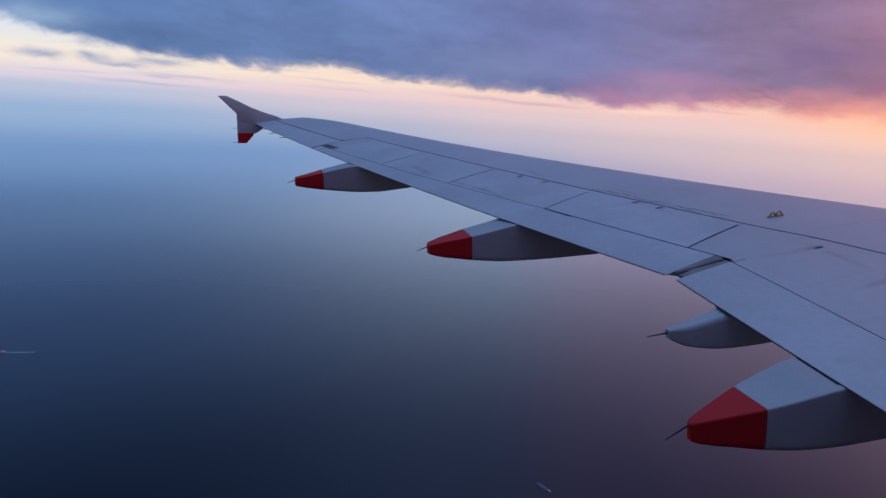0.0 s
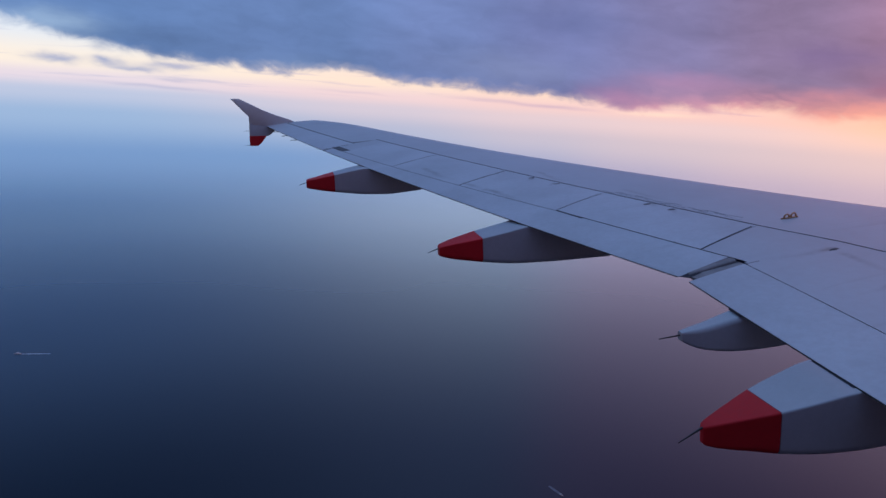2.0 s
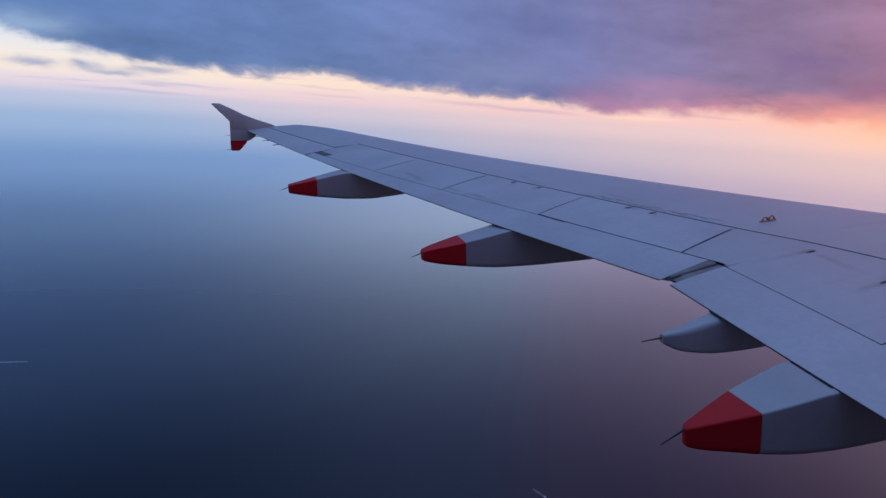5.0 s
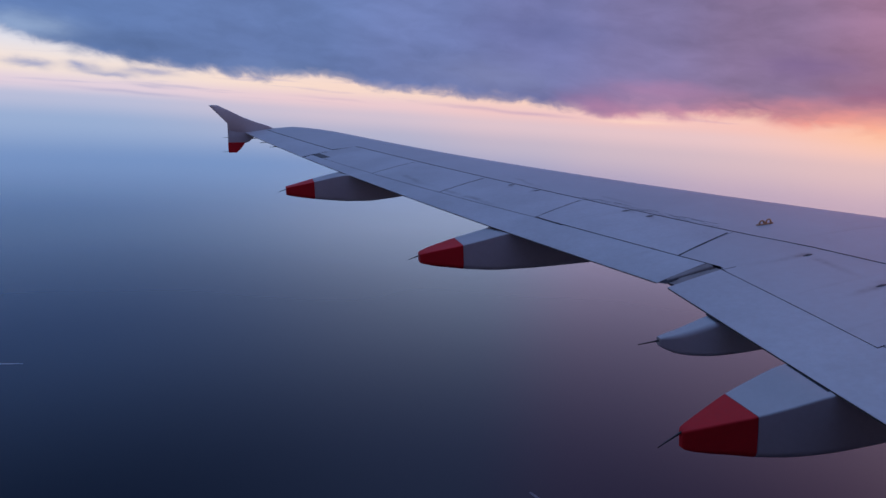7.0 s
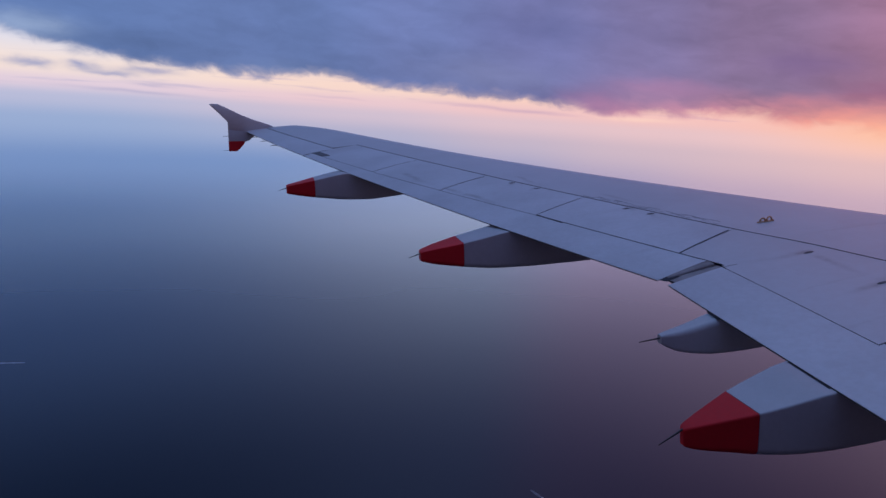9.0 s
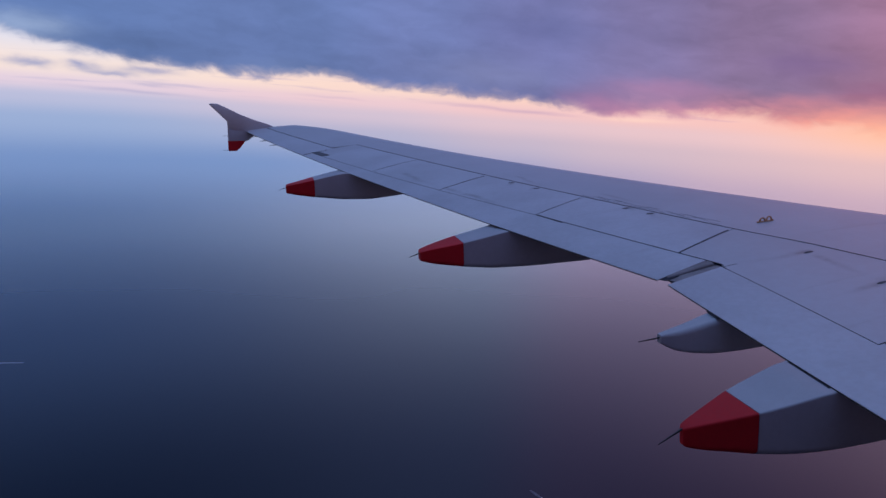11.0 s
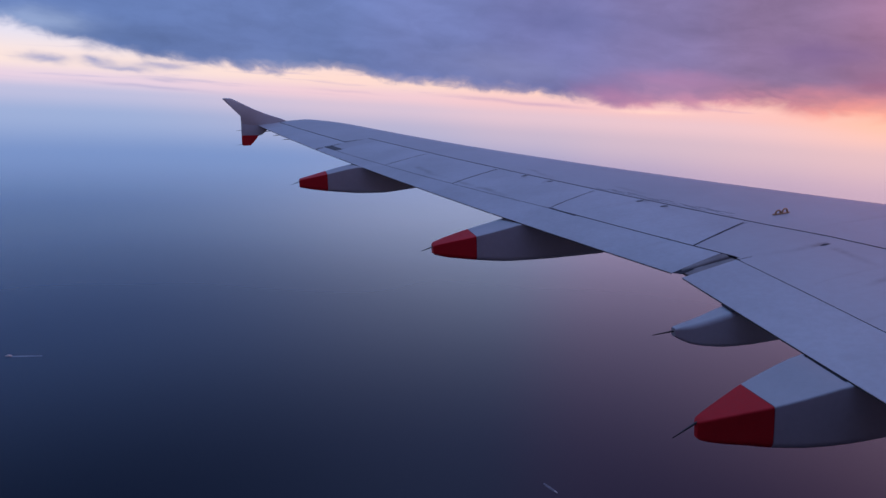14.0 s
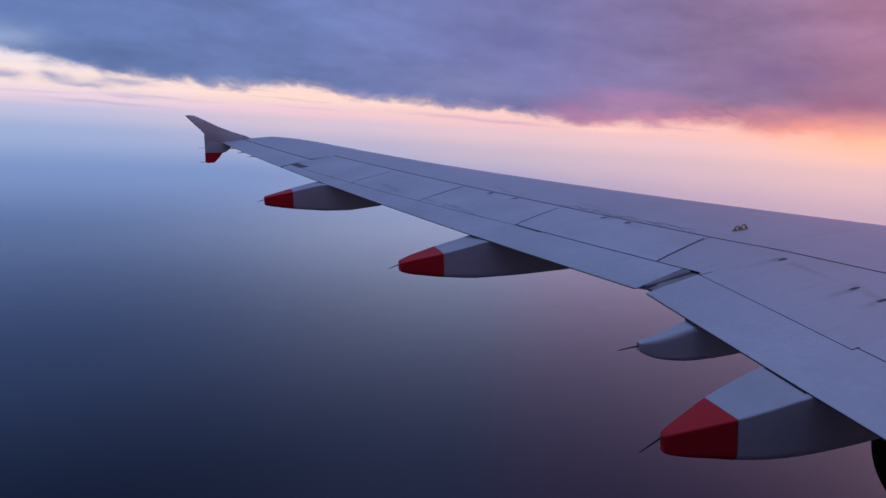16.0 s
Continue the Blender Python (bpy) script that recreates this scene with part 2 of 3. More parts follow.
# ---- materials ----
def material(name, colour, rough=0.4, metal=0.0, var=0.08, scale=6.0, bump=0.0, bump_scale=40.0, streaks=0.0, coat=0.0, spec=0.5, spots=()):
    m = bpy.data.materials.new(name)
    m.use_nodes = True
    n = Nodes(m.node_tree)
    b = n.t.nodes.new("ShaderNodeBsdfPrincipled")
    n.t.links.new(b.outputs[0], n.t.nodes.new("ShaderNodeOutputMaterial").inputs[0])
    co = n.t.nodes.new("ShaderNodeTexCoord").outputs["Object"]
    big = n.noise(co, scale * 0.22, 4, 0.6)
    small = n.noise(co, scale * 5, 3, 0.6)
    k = n.math("ADD", n.span(big, 0.3, 0.7, 1 - var, 1 + var), n.span(small, 0.3, 0.7, -var * 0.4, var * 0.4))
    col = n.mix(1.0, (*colour, 1), k, "MULTIPLY")
    if streaks:
        sep = n.t.nodes.new("ShaderNodeSeparateXYZ")
        n.put(sep.inputs[0], co)
        v = n.xyz(n.math("MULTIPLY", sep.outputs[0], 0.5), n.math("MULTIPLY", sep.outputs[1], 7.0), sep.outputs[2])
        st = n.math("MULTIPLY", n.span(n.noise(v, 1.0, 5, 0.65), 0.56, 0.78), n.span(big, 0.40, 0.62))
        col = n.mix(n.math("MULTIPLY", st, streaks), col, (0.16, 0.15, 0.15, 1))
    if spots:
        sp = n.t.nodes.new("ShaderNodeSeparateXYZ")
        n.put(sp.inputs[0], co)
        wob_x = n.math("MULTIPLY", n.math("SUBTRACT", n.noise(co, 2.5, 3), 0.5), 0.16)
        wob_y = n.math("MULTIPLY", n.math("SUBTRACT", n.noise(co, 3.1, 3), 0.5), 0.16)
        px, py = n.math("ADD", sp.outputs[0], wob_x), n.math("ADD", sp.outputs[1], wob_y)
        patchy = n.span(n.noise(co, 9.0, 4, 0.6), 0.3, 0.65, 0.45, 1.0)
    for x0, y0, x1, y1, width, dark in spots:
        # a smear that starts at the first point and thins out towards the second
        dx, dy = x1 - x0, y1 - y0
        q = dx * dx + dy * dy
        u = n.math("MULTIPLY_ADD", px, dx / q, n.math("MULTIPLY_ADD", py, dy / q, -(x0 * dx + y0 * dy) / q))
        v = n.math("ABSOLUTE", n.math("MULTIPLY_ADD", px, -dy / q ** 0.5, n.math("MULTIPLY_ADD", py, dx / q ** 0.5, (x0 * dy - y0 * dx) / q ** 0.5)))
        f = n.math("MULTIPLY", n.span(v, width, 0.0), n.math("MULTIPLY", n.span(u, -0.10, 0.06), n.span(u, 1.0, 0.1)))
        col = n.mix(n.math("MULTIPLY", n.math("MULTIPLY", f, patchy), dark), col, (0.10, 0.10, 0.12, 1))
    n.put(b.inputs["Base Color"], col)
    n.put(b.inputs["Roughness"], n.span(small, 0.3, 0.7, rough * 0.88, rough * 1.12))
    b.inputs["Metallic"].default_value = metal
    b.inputs["Specular IOR Level"].default_value = spec
    b.inputs["Coat Weight"].default_value = coat
    b.inputs["Coat Roughness"].default_value = 0.15
    if bump:
        bp = n.t.nodes.new("ShaderNodeBump")
        bp.inputs["Strength"].default_value, bp.inputs["Distance"].default_value = bump, 0.01
        n.put(bp.inputs["Height"], n.noise(co, bump_scale, 3))
        n.t.links.new(bp.outputs[0], b.inputs["Normal"])
    return m


def sea_material():
    m = bpy.data.materials.new("sea_water")
    m.use_nodes = True
    n = Nodes(m.node_tree)
    b = n.t.nodes.new("ShaderNodeBsdfPrincipled")
    geo = n.t.nodes.new("ShaderNodeTexCoord").outputs["Object"]
    swell = n.noise(geo, 0.0015, 2, 0.5)
    n.put(b.inputs["Base Color"], n.mix(n.span(swell, 0.35, 0.65), (0.0010, 0.0070, 0.021, 1), (0.0014, 0.0085, 0.024, 1)))
    n.put(b.inputs["Roughness"], n.span(swell, 0.3, 0.7, 0.30, 0.38))
    b.inputs["IOR"].default_value = 1.33
    b.inputs["Specular IOR Level"].default_value = 0.3
    # haze by distance: the far water turns transparent and shows the world's haze colours
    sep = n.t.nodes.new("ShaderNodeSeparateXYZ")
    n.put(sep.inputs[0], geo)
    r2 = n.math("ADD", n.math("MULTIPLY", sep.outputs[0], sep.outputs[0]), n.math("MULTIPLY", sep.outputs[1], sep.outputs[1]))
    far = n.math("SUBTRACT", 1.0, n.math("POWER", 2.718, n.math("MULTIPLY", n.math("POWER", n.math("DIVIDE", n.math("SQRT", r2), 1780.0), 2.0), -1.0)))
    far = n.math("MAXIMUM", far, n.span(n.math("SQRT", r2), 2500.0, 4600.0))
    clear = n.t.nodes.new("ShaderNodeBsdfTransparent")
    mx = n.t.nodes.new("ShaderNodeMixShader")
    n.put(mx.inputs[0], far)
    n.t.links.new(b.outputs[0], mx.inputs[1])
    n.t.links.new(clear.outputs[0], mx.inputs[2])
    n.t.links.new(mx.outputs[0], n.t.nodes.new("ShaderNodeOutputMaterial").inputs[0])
    return m


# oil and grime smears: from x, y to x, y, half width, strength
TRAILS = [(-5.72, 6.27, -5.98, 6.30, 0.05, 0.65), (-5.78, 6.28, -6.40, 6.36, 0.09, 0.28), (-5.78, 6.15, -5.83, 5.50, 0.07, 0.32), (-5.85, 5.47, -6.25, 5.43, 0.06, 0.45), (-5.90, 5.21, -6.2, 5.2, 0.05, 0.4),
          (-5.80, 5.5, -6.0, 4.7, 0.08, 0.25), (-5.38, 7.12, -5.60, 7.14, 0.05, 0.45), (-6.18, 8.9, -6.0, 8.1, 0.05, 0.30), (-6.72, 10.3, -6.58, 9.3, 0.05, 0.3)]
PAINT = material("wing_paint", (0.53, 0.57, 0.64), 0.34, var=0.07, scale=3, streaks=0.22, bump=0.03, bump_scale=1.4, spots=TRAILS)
# dark marks aft of the hinge line and soft dark bands ahead of the flaps
PANEL_SMUDGES = [(-6.20, 8.22, -6.32, 8.05, 0.05, 0.5), (-6.14, 7.95, -6.25, 7.75, 0.05, 0.5), (-6.88, 9.98, -6.98, 9.85, 0.05, 0.5), (-6.75, 9.6, -6.86, 9.45, 0.05, 0.5), (-7.56, 9.85, -7.28, 9.0, 0.07, 0.45),
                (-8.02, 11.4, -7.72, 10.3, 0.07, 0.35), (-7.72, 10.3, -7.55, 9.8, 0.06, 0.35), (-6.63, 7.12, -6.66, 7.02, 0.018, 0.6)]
# the wing's paint again, made lighter and bluer for the sky light panels catch
PANEL = material("panel_paint_skylit", (0.57, 0.62, 0.70), 0.36, var=0.10, scale=4, streaks=0.18, bump=0.03, bump_scale=1.8, spots=PANEL_SMUDGES)
GREY = material("fairing_grey", (0.48, 0.52, 0.58), 0.42, var=0.06, scale=6, streaks=0.25)
RED = material("red_tail_paint", (0.66, 0.020, 0.032), 0.55, var=0.08, scale=8, spec=0.18)
SEAL = material("dark_rubber_seal", (0.018, 0.021, 0.038), 0.75, var=0.2)
# near-black: the shade inside joints is put into this colour
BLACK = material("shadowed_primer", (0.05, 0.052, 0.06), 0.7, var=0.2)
SCUFF = material("paint_scuff", (0.24, 0.26, 0.31), 0.6, var=0.3, scale=20)
BULB = material("worn_grey_rubber", (0.26, 0.25, 0.27), 0.6, var=0.25, scale=14)
STAIN = material("oil_stain", (0.10, 0.10, 0.12), 0.6, var=0.3, scale=20)
WICK = material("carbon_wick", (0.03, 0.03, 0.035), 0.5, var=0.15)
BRASS = material("bare_bracket_metal", (0.62, 0.36, 0.20), 0.42, metal=0.5, var=0.2, scale=30)
NOZZLE = material("heat_dark_titanium", (0.07, 0.062, 0.058), 0.42, metal=0.6, var=0.2)
# upper fence blade: colour raised to make up for light it lacks
WHITE = material("fence_brightened", (0.80, 0.82, 0.85), 0.4, var=0.05, scale=6, streaks=0.15)
COWL = material("engine_cowl_paint", (0.50, 0.52, 0.56), 0.32, var=0.05)
# unseen fuselage: dark colour chosen to keep bounced light off the fairings
SKIN = material("fuselage_paint", (0.06, 0.065, 0.10), 0.45, var=0.04)
SEA = sea_material()
HULL = material("boat_gelcoat", (0.75, 0.76, 0.78), 0.35, var=0.05)
THIN_FOAM = material("thin_foam", (0.15, 0.17, 0.21), 0.9, var=0.35, scale=1.5)
FOAM = material("wake_foam", (0.45, 0.50, 0.56), 0.9, var=0.25, scale=1.0)


# ---- mesh helpers ----
def mesh_of(name, verts, faces, mat, smooth=40):
    me = bpy.data.meshes.new(name)
    me.from_pydata([tuple(v) for v in verts], [], [tuple(f) for f in faces])
    bm = bmesh.new()
    bm.from_mesh(me)
    bmesh.ops.remove_doubles(bm, verts=bm.verts, dist=1e-5)
    bmesh.ops.recalc_face_normals(bm, faces=bm.faces)
    for f in bm.faces:
        f.smooth = True
    lim = radians(smooth)
    for ed in bm.edges:
        ed.smooth = len(ed.link_faces) == 2 and ed.calc_face_angle(0) < lim
    bm.to_mesh(me)
    bm.free()
    me.materials.append(mat)
    return me


def part(name, me, parent, label=""):
    ob = new(name, me)
    ob.parent = parent
    return tagged(ob, label) if label else ob


def loft(name, rings, mat, cap=True, smooth=40):
    """Skin through closed rings of equally many points."""
    k = len(rings[0])
    verts = [p for r in rings for p in r]
    faces = [(i * k + j, i * k + (j + 1) % k, (i + 1) * k + (j + 1) % k, (i + 1) * k + j) for i in range(len(rings) - 1) for j in range(k)]
    if cap:
        faces += [tuple(range(k)), tuple((len(rings) - 1) * k + j for j in range(k))]
    return mesh_of(name, verts, faces, mat, smooth)


def tube(name, path, radii, mat, sides=8):
    rings = []
    for i, p in enumerate(path):
        p = Vector(p)
        d = (Vector(path[min(i + 1, len(path) - 1)]) - Vector(path[max(i - 1, 0)])).normalized()
        q = d.to_track_quat("Z", "Y")
        rings.append([p + q @ Vector((radii[i] * math.cos(u), radii[i] * math.sin(u), 0)) for u in (2 * math.pi * j / sides for j in range(sides))])
    return loft(name, rings, mat, smooth=60)


# ---- the wing's shape ----
KINK, TE_ROOT, TE_KINK, TE_SLOPE, LE_SLOPE = 6.463, -7.534, -6.980, 0.3109, 0.5066


def trailing(y):
    return TE_ROOT + (TE_KINK - TE_ROOT) * y / KINK if y < KINK else TE_KINK - (y - KINK) * TE_SLOPE


def leading(y):
    tip = max(0.0, y - 15.7)
    return -LE_SLOPE * y - 0.26 * tip ** 2


def height(y):
    return 0.09 * y + 0.763 * (y / 17) ** 2


def section(y, s):
    """x and the height of the chord line at a share s of the chord."""
    le, te = -LE_SLOPE * y, trailing(y)
    c = le - te
    x = le - s * c
    twist = radians(2.764 - 2.822 * y / 17)
    return x, height(y) + (1 - s) * c * math.tan(twist), c


def upper(y, s, drop=0.0):
    x, z, c = section(y, s)
    bulge = 1 - ((0.38 - s) / 0.38) ** 2.4 if s < 0.38 else 1 - ((s - 0.38) / 0.62) ** 2
    tip_lift = 0.022 * max(0.0, y - 13) / 4 * max(0.0, 1 - s / 0.5)
    return Vector((x, y, z + 0.05 * c * bulge + tip_lift - drop))


def lower(y, s):
    x, z, c = section(y, s)
    bulge = 1 - ((0.35 - s) / 0.35) ** 2.2 if s < 0.35 else 1 - ((s - 0.35) / 0.65) ** 1.6
    return Vector((x, y, z - 0.062 * c * bulge - 0.012))


def nose_share(y):
    """Share of the straight chord at which the rounded tip begins."""
    return (-LE_SLOPE * y - leading(y)) / (-LE_SLOPE * y - trailing(y))


def slab(name, corners, thick, mat, nu=24, nv=8, drop=0.0, front=None, rear=None):
    """A panel that follows the upper surface. corners: (y, s) front inboard, front outboard, rear outboard, rear inboard.
    front and rear: joint lines, shares of chord by y, in place of the corners' own."""
    (ya, sa), (yb, sb), (yc, sc), (yd, sd) = corners
    top, bottom = [], []
    for j in range(nv + 1):
        v = j / nv
        for i in range(nu + 1):
            u = i / nu
            yf, yr = ya * (1 - u) + yb * u, yd * (1 - u) + yc * u
            y = yf * (1 - v) + yr * v
            sf = front(yf) if front else sa * (1 - u) + sb * u
            sr = rear(yr) if rear else sd * (1 - u) + sc * u
            s = sf * (1 - v) + sr * v
            top.append(upper(y, s, drop))
            bottom.append(upper(y, s, drop + thick * (1 - 0.90 * max(0, (s - 0.86) / 0.14))))
    w, m = nu + 1, len(top)
    faces = []
    for j in range(nv):
        for i in range(nu):
            q = (j * w + i, j * w + i + 1, (j + 1) * w + i + 1, (j + 1) * w + i)
            faces += [q, tuple(m + k for k in reversed(q))]
    edge = [i for i in range(w)] + [j * w + nu for j in range(1, nv + 1)] + [nv * w + i for i in range(nu - 1, -1, -1)] + [j * w for j in range(nv - 1, 0, -1)]
    for a, b in zip(edge, edge[1:] + edge[:1]):
        faces.append((a, b, m + b, m + a))
    return mesh_of(name, top + bottom, faces, mat, 30)


def strip(name, a, b, width, mat, drop=0.004, n=24, line=None):
    """A narrow band along the upper surface from (y, s) to (y, s)."""
    rows = []
    ys = [a[0] + (b[0] - a[0]) * i / n for i in range(n + 1)]
    pts = [upper(y, line(y) if line else a[1] + (b[1] - a[1]) * i / n, drop) for i, y in enumerate(ys)]
    for i, p in enumerate(pts):
        d = (pts[min(i + 1, n)] - pts[max(i - 1, 0)]).normalized()
        side = d.cross(Vector((0, 0, 1))).normalized() * width / 2
        rows.append([p - side, p + side, p + side - Vector((0, 0, 0.02)), p - side - Vector((0, 0, 0.02))])
    return loft(name, rows, mat, smooth=20)


wing = new("airplane_wing")
wing.matrix_world = AIRCRAFT
tagged(wing, "pale grey painted airliner wing with red-tipped fairings, seen in dusk light", "airplane wing")


# ---- wing structure ----
def hinge(y):
    """Share of chord of the spoilers' hinge line."""
    return 0.621 - (y - 7.0) * 0.0125 if y > 7 else 0.609 + 0.012 * y / 7


def shroud(y):
    """Share of chord of the line behind which the flaps begin."""
    return 0.852 + max(0.0, y - 8.4) * 0.0135 if y > 6.4 else 0.860 + (6.4 - y) * 0.0185


def before(line, gap=0.0015):
    return lambda y: line(y) - gap


def after(line, gap=0.0015):
    return lambda y: line(y) + gap


def aileron_line(y):
    return 0.739


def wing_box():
    """The closed body under the panels, near-black for the shade in their joints."""
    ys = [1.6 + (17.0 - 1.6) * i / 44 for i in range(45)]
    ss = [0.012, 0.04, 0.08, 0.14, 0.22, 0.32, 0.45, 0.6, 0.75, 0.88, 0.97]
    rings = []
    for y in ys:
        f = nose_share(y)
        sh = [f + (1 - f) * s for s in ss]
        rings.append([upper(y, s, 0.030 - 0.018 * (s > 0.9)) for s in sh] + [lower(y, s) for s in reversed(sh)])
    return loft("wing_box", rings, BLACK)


def upper_skin(y0, y1, rear, n=60):
    """Fixed upper skin with the rounded nose, from the lower lip to the hinge line."""
    cols = []
    for i in range(n + 1):
        y = y0 + (y1 - y0) * i / n
        f = nose_share(y)
        back = rear(y)
        ss = [f + (back - f) * v for v in (0.0, 0.006, 0.02, 0.045, 0.08, 0.13, 0.2, 0.3, 0.42, 0.55, 0.7, 0.85, 1.0)]
        nose = upper(y, f)
        if f > 0.001:   # fade the section into the cut-back tip
            lipz = lower(y, f + 0.05).z
            k = min(1.0, f / 0.2)
            top = [upper(y, s) for s in ss]
            for t, s in zip(top, ss):
                w = max(0.0, 1 - (s - f) / 0.12)
                t.z -= 0.6 * k * w ** 2 * (nose.z - (nose.z + lipz) / 2)
        else:
            top = [upper(y, s) for s in ss]
        lip = [lower(y, f + d) for d in (0.06, 0.03, 0.012)]
        cols.append(lip + top)
    k = len(cols[0])
    verts = [p for c in cols for p in c]
    m = len(verts)
    verts += [p - Vector((0, 0, 0.012)) for p in verts[:]]
    faces = []
    for i in range(n):
        for j in range(k - 1):
            q = (i * k + j, (i + 1) * k + j, (i + 1) * k + j + 1, i * k + j + 1)
            faces.append(q)
    for i in range(n):
        a, b = i * k + k - 1, (i + 1) * k + k - 1
        faces.append((a, b, m + b, m + a))
    return mesh_of("upper_skin", verts, faces, PAINT, 50)


part("wing_box", wing_box(), wing, "inner wing structure, near-black for the shade in the joints")
part("upper_skin", upper_skin(1.7, 14.02, before(hinge)), wing)
part("upper_skin", upper_skin(14.02, 17.0, before(aileron_line, 0.004), 24), wing)


G = 0.003
joints = [(7.08, 6.84), (8.86, 8.58), (10.55, 10.25), (12.16, 11.87), (13.72, 13.42)]
for (fi, bi), (fo, bo) in zip(joints, joints[1:]):
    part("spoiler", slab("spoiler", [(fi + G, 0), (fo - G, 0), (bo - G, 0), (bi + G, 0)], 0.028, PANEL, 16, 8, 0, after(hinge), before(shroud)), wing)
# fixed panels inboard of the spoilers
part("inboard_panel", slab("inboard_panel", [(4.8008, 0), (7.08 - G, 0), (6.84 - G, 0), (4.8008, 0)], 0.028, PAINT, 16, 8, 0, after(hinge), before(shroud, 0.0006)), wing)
part("inboard_spoiler", slab("inboard_spoiler", [(1.7, 0.606), (4.80, 0.612), (4.80, 0.884), (1.7, 0.93)], 0.028, PANEL, 16, 8, 0, after(hinge), lambda y: 0.880 + (4.8 - y) * 0.0185), wing)
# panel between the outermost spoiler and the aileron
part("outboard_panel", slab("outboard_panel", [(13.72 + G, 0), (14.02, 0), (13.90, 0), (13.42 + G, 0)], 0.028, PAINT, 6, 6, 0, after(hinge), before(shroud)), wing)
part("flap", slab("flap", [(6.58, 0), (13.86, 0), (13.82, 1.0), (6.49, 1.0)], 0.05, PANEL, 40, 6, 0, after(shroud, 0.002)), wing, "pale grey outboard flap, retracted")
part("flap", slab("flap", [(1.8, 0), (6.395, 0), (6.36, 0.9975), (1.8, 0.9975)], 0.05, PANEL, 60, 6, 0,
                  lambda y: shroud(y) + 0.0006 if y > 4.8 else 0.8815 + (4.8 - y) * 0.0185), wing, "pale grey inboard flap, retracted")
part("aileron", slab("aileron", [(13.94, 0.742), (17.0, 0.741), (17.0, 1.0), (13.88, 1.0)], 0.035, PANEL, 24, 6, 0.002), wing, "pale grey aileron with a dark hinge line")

# dark seals in the joints
runs = [(14.05, 12.3, 0.024, hinge), (12.3, 7.1, 0.023, hinge), (7.1, 1.8, 0.020, hinge), (8.57, 6.62, 0.018, shroud), (6.62, 6.41, 0.009, shroud), (6.40, 4.80, 0.007, shroud), (4.80, 1.8, 0.007, lambda y: 0.881 + (4.8 - y) * 0.0185), (16.9, 13.98, 0.016, aileron_line)]
for ya, yb, w, line in runs:
    part("panel_seal", strip("panel_seal", (ya, 0), (yb, 0), w, SEAL, -0.001, 30, line), wing, "dark rubber panel seal")
for ya, yb in ((13.4, 10.25), (10.25, 8.57)):
    part("panel_seal", strip("panel_seal", (ya, 0), (yb, 0), 0.015, SCUFF, -0.001, 30, shroud), wing, "worn grey panel seal")
part("panel_seal", strip("panel_seal", (13.9, 0.80), (13.85, 1.0), 0.022, SEAL, -0.001), wing)
for (f, b), w in zip(joints[:4], (0.018, 0.009, 0.017, 0.010)):
    part("panel_seal", strip("panel_seal", (f, hinge(f) + 0.02), (b, shroud(b)), w, SEAL, -0.001, 10), wing)
# wider open slit ahead of the outer flap, its darkness put in as a solid strip, and the step of the seal line inboard
part("panel_slit", strip("panel_slit", (8.57, 0.852), (8.18, 0.856), 0.028, SEAL, -0.002, 8), wing, "black strip for the dark of an open slit")
part("panel_seal", strip("panel_seal", (4.80, 0.890), (4.80, 0.878), 0.010, SEAL, -0.001, 3), wing)
# dark strips that stand in for the shade on the trailing edges' aft faces
for ya, yb, sh in ((1.9, 6.35, 0.9975), (6.50, 13.8, 1.0), (13.9, 16.9, 1.0)):
    rings = []
    for i in range(31):
        p = upper(ya + (yb - ya) * i / 30, sh, 0.002)
        rings.append([p + Vector((dx, 0, dz)) for dx, dz in ((-0.004, 0.0), (0.01, 0.0), (0.01, -0.007), (-0.004, -0.007))])
    part("trailing_edge_shade", loft("trailing_edge_shade", rings, BLACK, smooth=20), wing, "thin dark strip for the shaded trailing-edge face")
# sunken seal between the two flaps: a rounded rubber bulb beside a flat strip, with a dark groove and a black wedge for
# the shadow in the notch at the end
def bulb_seal():
    rings = []
    for i in range(13):
        u = i / 12
        y, sh = 6.535 - 0.035 * u, 0.858 + 0.118 * u
        half, tall = 0.062 - 0.034 * u, 0.020 - 0.006 * u
        p = upper(y, sh, 0.012)
        rings.append([p + Vector((0, half * math.cos(v), tall * math.sin(v) ** 0.8)) for v in (math.pi * j / 10 for j in range(11))]
                     + [p + Vector((0, half * k, -0.012)) for k in (-1, 1)])
    return loft("flap_end_seal", rings, BULB, smooth=50)


part("flap_end_seal", bulb_seal(), wing, "worn grey rubber bulb seal between the flaps")
part("flap_end_strip", slab("flap_end_strip", [(6.38, 0.8605), (6.455, 0.8605), (6.470, 0.985), (6.35, 0.975)], 0.02, BULB, 4, 8, 0.005), wing, "worn grey strip along the flap's end")
part("seal_groove", strip("seal_groove", (6.462, 0.8625), (6.474, 0.975), 0.012, STAIN, 0.004, 10), wing, "dark groove along the seal")
part("flap_end_shade", slab("flap_end_shade", [(6.45, 0.955), (6.53, 0.958), (6.50, 0.999), (6.43, 0.990)], 0.012, SEAL, 3, 3, 0.002), wing, "black wedge for the shadow in the open notch")
part("panel_seal", strip("panel_seal", (6.385, 0.858), (6.375, 0.828), 0.012, SCUFF, -0.001, 6), wing)


